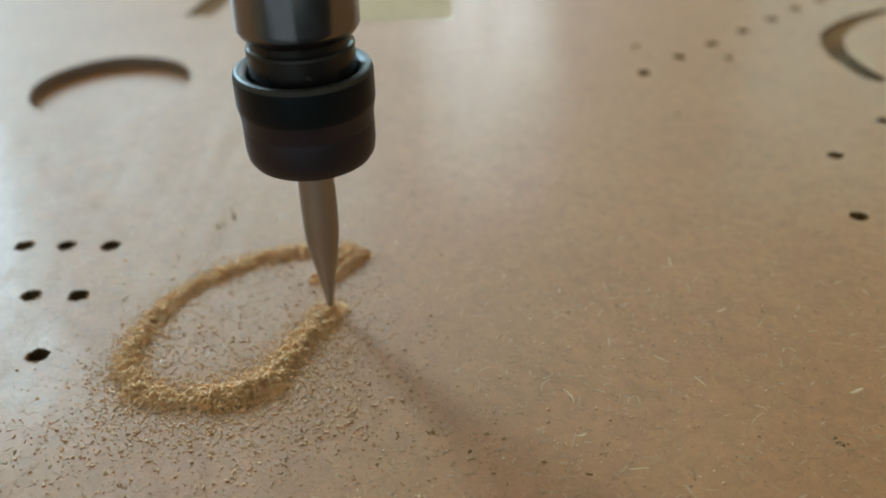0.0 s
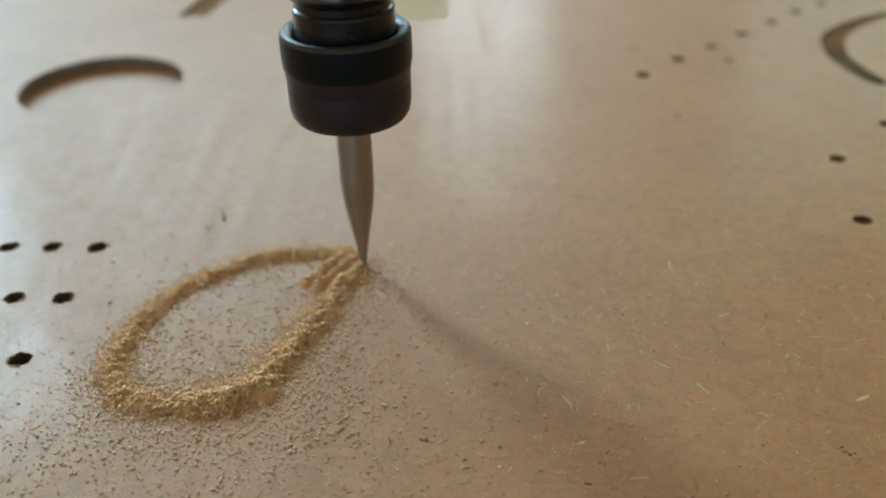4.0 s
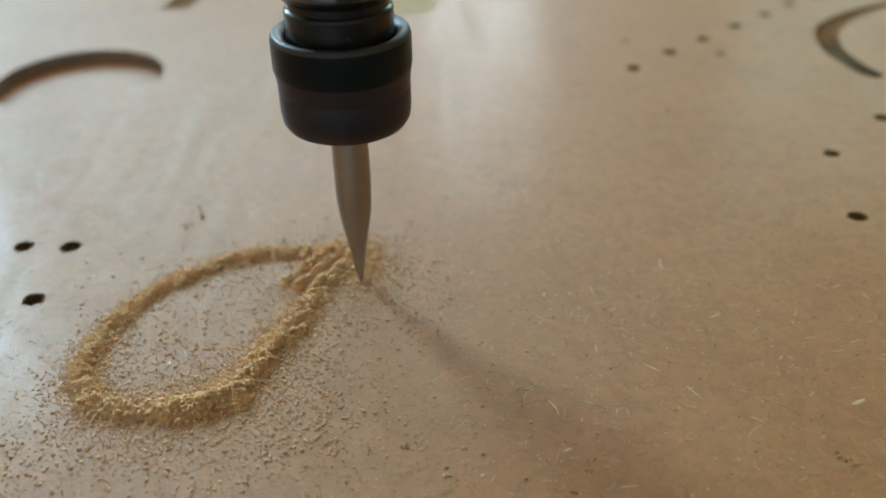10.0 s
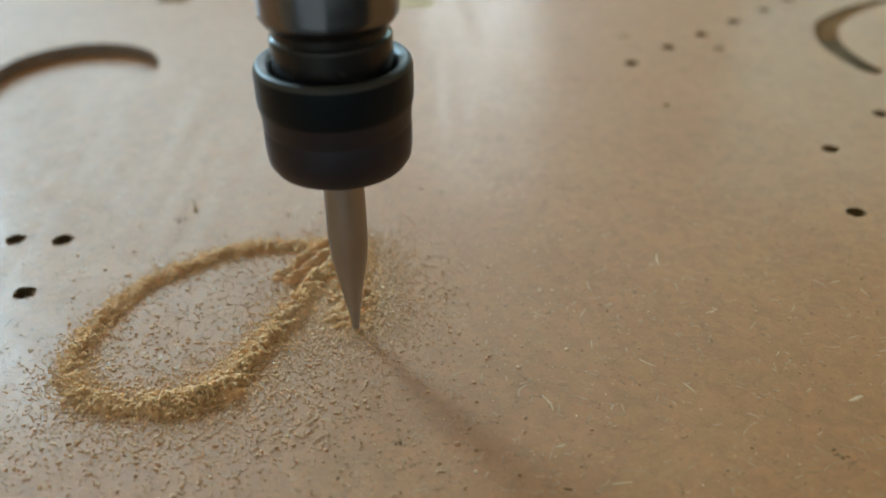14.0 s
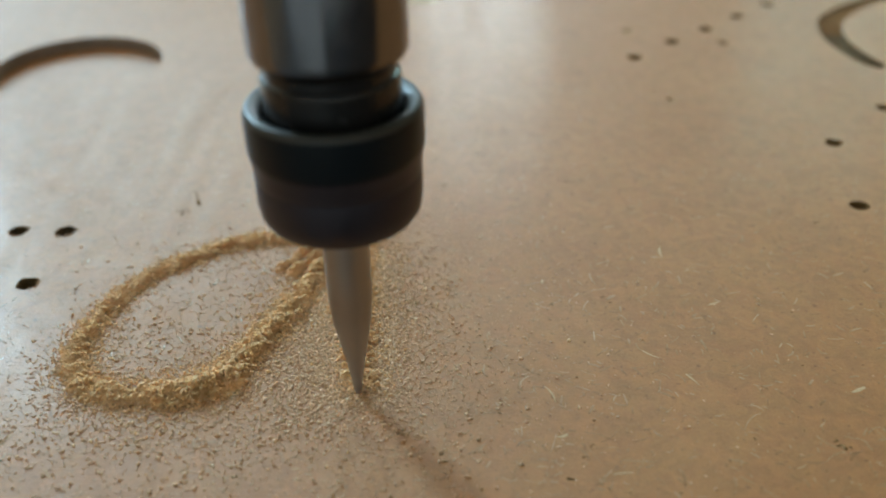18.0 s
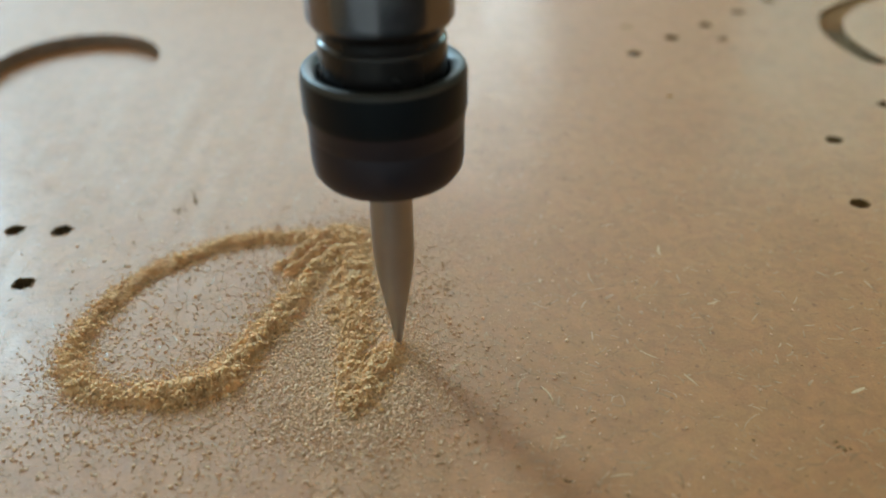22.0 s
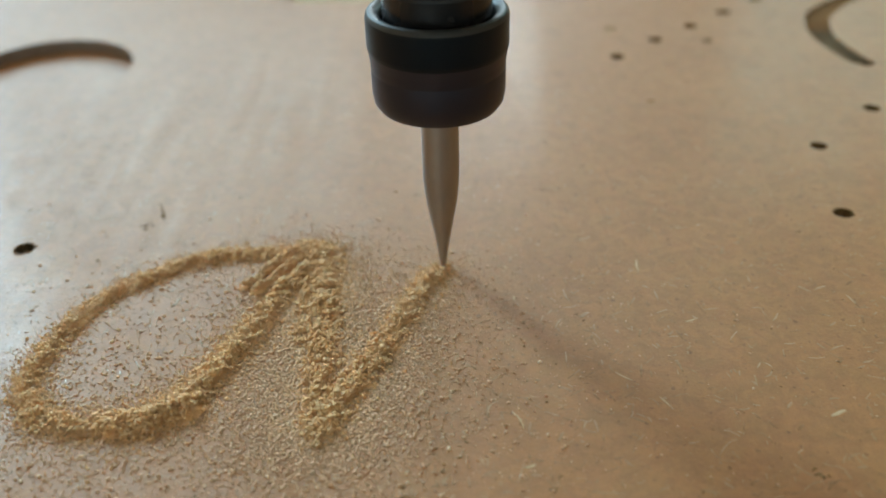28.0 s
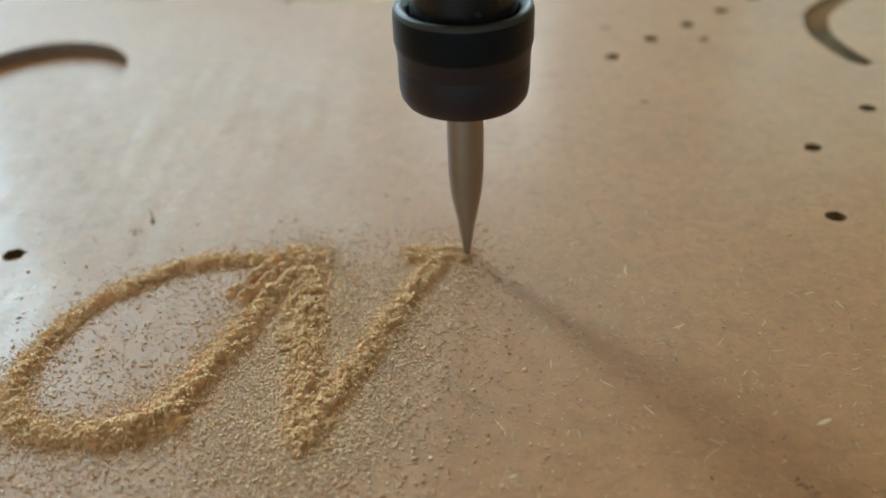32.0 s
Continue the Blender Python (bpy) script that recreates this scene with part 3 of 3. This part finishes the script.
part("nut_rim", lathe([(10.8, 46.1), (10.68, 46.5), (10.45, 46.8), (10.1, 46.95), (9.7, 46.9), (9.1, 46.6), (8.75, 46.25), (8.6, 45.9), (8.6, 42.0)]), OXIDE_RIM, nut, "worn shiny rim of the nut", True)
part("shaft_neck", lathe([(8.3, 38.0), (8.3, 43.0)] + [(8.3 - 0.07 * (k % 2), 43.4 + 0.4 * k) for k in range(16)] + [(8.3, 49.9), (8.3, 50.1), (8.15, 50.5), (7.8, 50.8), (7.8, 51.8), (8.3, 52.1), (8.8, 52.6), (9.2, 53.3)]), NECK, spindle, "dark threaded neck of the shaft", True)
part("shaft", lathe([(9.2, 53.3), (9.32, 53.42), (9.35, 53.6), (9.35, 54.2), (9.35, 70.0), (9.35, 82.0)]), STEEL, spindle, "bright turned steel shaft", True)
part("motor_housing", lathe([(9.35, 82.0), (14.0, 82.0), (14.5, 82.5), (14.5, 85.0), (28.5, 85.0), (30.0, 86.5), (30.0, 190.0), (28.5, 191.5), (0, 191.5)]), BENCH, spindle, "grey motor housing above the shaft", True)

# ---- sawdust ----
# seconds, the cutter's place on the board (mm)
CUT_ROWS = [
    (0, -18.93, 31.80),
    (0.5, -17.99, 34.22),
    (1, -17.45, 36.22),
    (1.5, -16.62, 37.77),
    (2, -15.92, 40.29),
    (2.5, -14.95, 41.92),
    (3, -14.02, 43.18),
    (3.5, -13.37, 44.82),
    (5.5, -10.88, 51.69),
    (6, -13.04, 52.31),
    (6.5, -15.08, 52.73),
    (7, -12.75, 51.59),
    (7.5, -10.87, 52.23),
    (8, -9.99, 51.10),
    (8.5, -9.99, 47.81),
    (9, -9.94, 46.25),
    (9.5, -9.11, 44.04),
    (10, -9.45, 41.65),
    (10.5, -9.23, 40.30),
    (11, -9.20, 38.37),
    (11.5, -9.12, 35.59),
    (12, -8.78, 33.45),
    (12.5, -8.38, 30.86),
    (13, -8.55, 29.65),
    (13.5, -8.27, 27.23),
    (14, -8.14, 25.43),
    (14.5, -7.88, 22.96),
    (16.5, -7.37, 15.34),
    (17, -7.40, 12.21),
    (17.5, -6.94, 9.90),
    (18, -6.91, 8.21),
    (18.5, -6.84, 6.00),
    (19, -6.05, 6.79),
    (19.5, -5.65, 9.75),
    (20, -4.59, 10.98),
    (20.5, -3.66, 13.82),
    (21, -2.45, 15.95),
    (21.5, -1.80, 17.72),
    (22, -0.85, 19.37),
    (22.5, 0.18, 21.18),
    (23, 1.26, 23.44),
    (23.5, 2.25, 25.63),
    (24, 3.22, 27.97),
    (24.5, 4.01, 30.24),
    (25, 4.92, 32.46),
    (25.5, 5.95, 34.56),
    (27.5, 10.03, 43.71),
    (28, 11.34, 46.11),
    (28.5, 12.32, 48.47),
    (29, 12.67, 50.25),
    (29.5, 10.02, 50.47),
    (30, 7.33, 51.21),
    (30.5, 10.33, 51.61),
    (31, 12.68, 51.22),
    (31.5, 15.25, 50.90),
    (32, 17.92, 50.18),
]


def cut_at(t):
    ts = [q[0] for q in CUT_ROWS]
    return np.array([np.interp(t, ts, [q[1] for q in CUT_ROWS]), np.interp(t, ts, [q[2] for q in CUT_ROWS])])


def cloth_noise(x, y, seed):
    """Smooth random relief from -1 to 1 over one unit of x and y."""
    table = np.random.default_rng(seed).uniform(-1, 1, (64, 64))
    xi, yi = np.floor(x).astype(int), np.floor(y).astype(int)
    fx, fy = x - xi, y - yi
    fx, fy = fx * fx * (3 - 2 * fx), fy * fy * (3 - 2 * fy)
    q = lambda a, b: table[a % 64, b % 64]
    return (q(xi, yi) * (1 - fx) + q(xi + 1, yi) * fx) * (1 - fy) + (q(xi, yi + 1) * (1 - fx) + q(xi + 1, yi + 1) * fx) * fy


def off_line(p, pts):
    """The least distance of places from a line."""
    best = np.full(len(p), 1e9)
    for a, b in zip(pts[:-1], pts[1:]):
        d = b - a
        s = (((p - a) @ d) / max(d @ d, 1e-9)).clip(0, 1)
        best = np.minimum(best, np.linalg.norm(p - a - s[:, None] * d, axis=1))
    return best


def ridge(rng, pts, width, height, density, spread=0.5, trench=0.0, size=1.0, cell=0.24):
    """A heap of sawdust along a line of places (mm): a fluffy core with loose chips all over it."""
    pts = np.array([q for i, q in enumerate(np.asarray(pts, float)) if i == 0 or np.linalg.norm(q - np.asarray(pts[i - 1], float)) > 1e-6])
    if len(pts) == 1:
        pts = np.array([pts[0], pts[0] + (0.05, 0)])

    def top(p):
        x, y = p[:, 0], p[:, 1]
        w = width * (1 + 0.28 * cloth_noise(x * 0.4, y * 0.4, 1))
        d = off_line(p, pts)
        h = height * np.exp(-1.15 * (2 * d / w) ** 2) * (1 + 0.35 * cloth_noise(x * 0.8, y * 0.8, 2))
        if trench:
            h = h * (1 - trench * np.exp(-((d / 0.72) ** 2)))
        lump = 0.42 * cloth_noise(x * 1.0, y * 1.0, 3) + 0.34 * cloth_noise(x * 2.0, y * 2.0, 4) + 0.10 * cloth_noise(x * 5.3, y * 5.3, 5)
        return h + lump * np.minimum(1, h / 0.45) - 0.10

    lo, hi = pts.min(0) - width, pts.max(0) + width
    gx, gy = np.arange(lo[0], hi[0], cell), np.arange(lo[1], hi[1], cell)
    p = np.stack(np.meshgrid(gx, gy, indexing="ij"), -1).reshape(-1, 2)
    p = p + rng.uniform(-0.3, 0.3, p.shape) * cell
    h = top(p)
    i, j = np.meshgrid(np.arange(len(gx) - 1), np.arange(len(gy) - 1), indexing="ij")
    k = (i * len(gy) + j).ravel()
    quad = np.stack([k, k + len(gy), k + len(gy) + 1, k + 1], -1)
    quad = quad[h[quad].max(1) > 0]
    used, flat = np.unique(quad, return_inverse=True)
    quad = flat.reshape(-1, 4)
    core = (np.column_stack([p[used], np.maximum(h[used] * 0.58 - 0.22, -0.15)]), np.concatenate([quad[:, [0, 1, 2]], quad[:, [0, 2, 3]]]))
    # chips, and crumbly clumps of several grains
    seg = np.linalg.norm(np.diff(pts, axis=0), axis=1)
    run = np.concatenate([[0], np.cumsum(seg)])
    n = int((run[-1] + 0.4) * width * density * 0.5) + 8
    s = rng.uniform(0, run[-1], n)
    far = rng.normal(0, 1, (n, 2)) * (width * (0.29 + spread * 0.34 * rng.random(n) ** 2))[:, None]
    q = np.stack([np.interp(s, run, pts[:, 0]), np.interp(s, run, pts[:, 1])], -1) + far
    rad = (rng.gamma(5, 0.017, n) + (rng.random(n) < 0.08) * rng.uniform(0.05, 0.12, n)).clip(0.05, 0.25) * size * 0.95
    z = np.maximum(top(q), 0) + rad * rng.uniform(-0.2, 0.55, n)
    c = int((run[-1] + 0.4) * max(width, 3.0) * 4.6) + 4
    s = rng.uniform(0, run[-1], c)
    mid = np.stack([np.interp(s, run, pts[:, 0]), np.interp(s, run, pts[:, 1])], -1) + rng.normal(0, 1, (c, 2)) * (width * (0.25 + 0.26 * rng.random(c) ** 2))[:, None]
    out = off_line(mid, pts) / width
    big = rng.gamma(5, 0.070, c).clip(0.13, 0.75) * size * (1.1 - 0.75 * out).clip(0.4, 1)
    k = 13
    way = rng.normal(0, 1, (c, k, 3))
    way /= np.linalg.norm(way, axis=2, keepdims=True)
    way[:, :, 2] = np.abs(way[:, :, 2])
    lobe = np.column_stack([mid, np.maximum(top(mid) * 0.9, 0) + big * 0.1])[:, None, :] + way * (big * 0.7)[:, None, None]
    small = (big[:, None] * rng.uniform(0.2, 0.4, (c, k))).ravel()
    clump = grains(rng, lobe.reshape(-1, 3), small * 1.1, (1.1, 1.0, 0.95), 0.12, True)
    # fine powder beside the heap
    m = int(n * 0.55)
    s = rng.uniform(0, run[-1], m)
    r2 = np.stack([np.interp(s, run, pts[:, 0]), np.interp(s, run, pts[:, 1])], -1) + rng.normal(0, width * 0.52, (m, 2))
    tiny = rng.uniform(0.045, 0.13, m)
    powder = grains(rng, np.column_stack([r2, np.maximum(top(r2), 0) + tiny * 0.35]), tiny, (1.1, 1.0, 0.9), 0.15, True)
    return joined(core, powder, clump, grains(rng, np.column_stack([q, z]), rad, (1.12, 1.0, 0.92), 0.14))


def banks(rng, pts, gap, width, height, density, spread, size):
    """Two low ridges thrown up on either side of a bare cut."""
    pts = np.asarray(pts, float)
    d = pts[-1] - pts[0]
    side = np.array([-d[1], d[0]]) / max(np.hypot(*d), 1e-6) * gap
    return joined(*(ridge(rng, pts + k * side, width, height, density, spread, 0.0, size) for k in (-1, 1)))


def scatter(rng, centre, sx, sy, n, lean=0.0):
    """Loose crumbs strewn round a place."""
    n = int(n * 1.15)
    far = rng.gamma(2.3, 0.55, n)
    a = rng.uniform(0, 2 * math.pi, n)
    p = np.stack([centre[0] + far * np.cos(a) * sx, centre[1] + far * np.sin(a) * sy - lean * far], -1)
    p = p[clear_of_cuts(p)]
    n = len(p)
    rad = rng.gamma(2.3, 0.042, n).clip(0.04, 0.32)
    return grains(rng, np.column_stack([p, rad * 0.3]), rad, (1.1, 1.0, 0.7), 0.16, True, 0.6)


def clumps(rng, x0, x1, y0, y1, n):
    """Single soft clumps of dust, each of a few grains, over a stretch of the board."""
    c = np.stack([rng.uniform(x0, x1, n), rng.uniform(y0, y1, n)], -1)
    c = c[clear_of_cuts(c)]
    n = len(c)
    size = rng.gamma(4, 0.032, n).clip(0.05, 0.3)
    k = 4
    p = np.repeat(c, k, 0) + rng.normal(0, 0.6, (n * k, 2)) * np.repeat(size, k)[:, None]
    rad = np.repeat(size, k) * rng.uniform(0.5, 1.0, n * k)
    return grains(rng, np.column_stack([p, rad * 0.4]), rad * 1.1, (1.1, 1.0, 0.7), 0.16, True, 0.5)


def fringe(rng, path, spread, n):
    """Crumbs that have rolled down on both sides of a ridge."""
    p = np.array(path)
    k = rng.integers(0, len(p) - 1, n)
    q = p[k] + (p[k + 1] - p[k]) * rng.random((n, 1)) + rng.normal(0, spread, (n, 2))
    rad = rng.gamma(3.0, 0.034, n).clip(0.04, 0.28)
    return grains(rng, np.column_stack([q, rad * 0.3]), rad, (1.1, 1.0, 0.75), 0.16, True, 0.6)


# what lay there before: the oval stroke, the double ridge beside its top, and crumbs
OVAL = [(-17.2, 51.2), (-21.0, 51.2), (-25.4, 50.9), (-30.4, 50.4), (-35.7, 48.0), (-40.5, 44.3), (-45.1, 40.3), (-49.0, 34.6), (-51.2, 28.2), (-52.2, 21.1), (-51.4, 15.2), (-48.3, 10.8), (-43.1, 8.6), (-37.7, 8.4), (-31.7, 9.9), (-27.5, 12.6), (-25.0, 16.6), (-22.6, 22.4), (-20.6, 27.4), (-18.9, 31.4)]
rng = np.random.default_rng(21)
old = [
    ridge(rng, OVAL[:8], 4.2, 0.72, 40, 0.8),
    ridge(rng, OVAL[7:12], 4.7, 0.8, 40, 1.1),
    ridge(rng, OVAL[11:17], 5.0, 0.9, 42, 1.4),
    ridge(rng, [(-36, 8.0), (-31, 9.2), (-26.4, 11.6)], 5.0, 1.55, 44, 1.2, 0, 1.35),
    ridge(rng, OVAL[15:], 5.2, 1.1, 44, 1.2, 0.2, 1.15),
    banks(rng, [(-14.4, 50.5), (-17.0, 47.0), (-22.2, 39.8)], 1.3, 1.8, 1.2, 44, 0.4, 0.9),
]
tagged(new("sawdust_heap", soup("sawdust_heap", *joined(*old), SAWDUST, True)), "golden sawdust heaped in an oval stroke on the board", "sawdust", kind="stuff")
crumbs = [fringe(rng, OVAL, 2.0, 2600), fringe(rng, OVAL[9:18], 3.2, 2200), scatter(rng, (-40, 7), 10, 6, 2800, 2.0), scatter(rng, (-47, 17), 5, 9, 1000), scatter(rng, (-40, 24), 7, 9, 450), clumps(rng, -50, -22, 10, 50, 300), clumps(rng, -36, -12, 0, 24, 600), clumps(rng, -22, 2, -4, 30, 240), clumps(rng, -60, 10, -14, 12, 520), clumps(rng, -60, -50, 0, 45, 50), clumps(rng, -75, 40, 0, 75, 60), clumps(rng, 8, 80, -16, 45, 55), scatter(rng, (-24, 15), 9, 8, 3200, 2.0), scatter(rng, (-18, 36), 6, 8, 1000), scatter(rng, (-32, 45), 13, 5, 600), scatter(rng, (-30, 0), 26, 8, 1600)]
tagged(new("sawdust_crumbs", soup("sawdust_crumbs", *joined(*crumbs), CRUMBS, True)), "loose sawdust crumbs strewn thinly round the oval stroke", "sawdust", kind="stuff")

# what the cutter digs out during the clip: heaps that well up behind it
STEP = 0.5
fresh = []
t = 0.0
while t < 32.0 - 1e-6:
    one = np.random.default_rng(1000 + int(t * 10))
    line = [cut_at(t), cut_at(t + STEP * 0.5), cut_at(t + STEP)]
    if t < 5.5:
        w, h, dens, spr, tre = 4.0, 1.1, 42, 1.0, 0.25
    elif t < 8.0:
        w, h, dens, spr, tre = 2.2, 0.85, 38, 0.8, 1.0
    elif t < 16.0:
        w, h, dens, spr, tre = 6.0, 0.66, 38, 1.3, 0.3
    elif t < 22.0:
        w, h, dens, spr, tre = 5.6, 0.9, 42, 1.3, 0.2
    elif t < 29.0:
        w, h, dens, spr, tre = 4.3, 0.95, 44, 1.0, 0.35
    else:
        w, h, dens, spr, tre = 1.9, 0.7, 36, 0.8, 1.0
    heap = banks(one, line, 1.2, w, h, dens, spr, 0.95) if tre == 1.0 else ridge(one, line, w, h, dens, spr, tre, 1.15)
    if 8.0 <= t < 14.0:
        # what slides down towards the older stroke
        heap = joined(heap, ridge(one, [q - (3.0, 0.5) for q in line], 3.6, 0.3, 30, 1.2))
    fresh.append((t, tagged(new("sawdust_mound", soup("sawdust_mound", *heap, SAWDUST, True)), "fresh golden sawdust left behind the cutter", "sawdust", group="sawdust mounds along the cut", kind="stuff")))
    t += STEP
sprays = []
for k in range(32):
    one = np.random.default_rng(3000 + k)
    c = cut_at(k + 0.5)
    m = 300 if k < 8 else 1700 if k < 22 else 850
    v = joined(scatter(one, (c[0] + 0.5, c[1] - 1), 3.4, 3.4, 550 if k < 8 else 1000 if k < 22 else 650, 0.3), scatter(one, (c[0] + 1, c[1] - 2), 5, 5, m // 2, 0.6), scatter(one, (c[0] + 2, c[1] - 4), 10, 9, m // 2, 1.5))
    if k > 7:
        v = joined(v, clumps(one, c[0] - 10, c[0] + 13, c[1] - 15, c[1] + 9, 60))
    if 7 < k < 23:
        v = joined(v, scatter(one, (c[0] - 4, c[1] - 3), 5, 6, 1200, 0.5))
    sprays.append((k, tagged(new("sawdust_spray", soup("sawdust_spray", *v, CRUMBS, True)), "fine sawdust crumbs thrown off by the cutter", "sawdust", group="sawdust sprays along the cut", kind="stuff")))


# loose dust that whirls low round the cutter
one = np.random.default_rng(77)
m = 240
far, a = one.gamma(2.0, 1.1, m), one.uniform(0, 2 * math.pi, m)
loose = np.column_stack([far * np.cos(a) * 1.2, far * np.sin(a), 0.05 + one.gamma(1.5, 0.35, m)])
whirl = tagged(new("flying_dust", soup("flying_dust", *grains(one, loose, one.uniform(0.04, 0.1, m), (1.1, 1.0, 0.9), 0.15, True), SAWDUST, True)), "loose golden dust whirling low round the cutter tip", "sawdust", kind="stuff")


# ---- what moves ----
def motions():
    walk(spindle, [(t, pose(x * MM, y * MM, -0.0003)) for t, x, y in CUT_ROWS])
    walk(whirl, [(t, pose(x * MM, y * MM, 0, rz=70.0 * (k % 2))) for k, (t, x, y) in enumerate(CUT_ROWS)])
    for t0, ob in fresh:
        low, up = pose(0, 0, -0.0042), pose(0, 0, 0)
        a, b = t0 + 0.05, min(t0 + STEP + 0.25, 32.0)
        rows = [(0.0, low)] + ([(a, low)] if a > 0 else []) + [(b, up)] + ([(32.0, up)] if b < 32.0 else [])
        walk(ob, rows)
    for k, ob in sprays:
        low, up = pose(0, 0, -0.0016), pose(0, 0, 0)
        a, b = k + 0.1, min(k + 1.1, 32.0)
        walk(ob, [(0.0, low), (a, low), (b, up)] + ([(32.0, up)] if b < 32.0 else []))


motions()
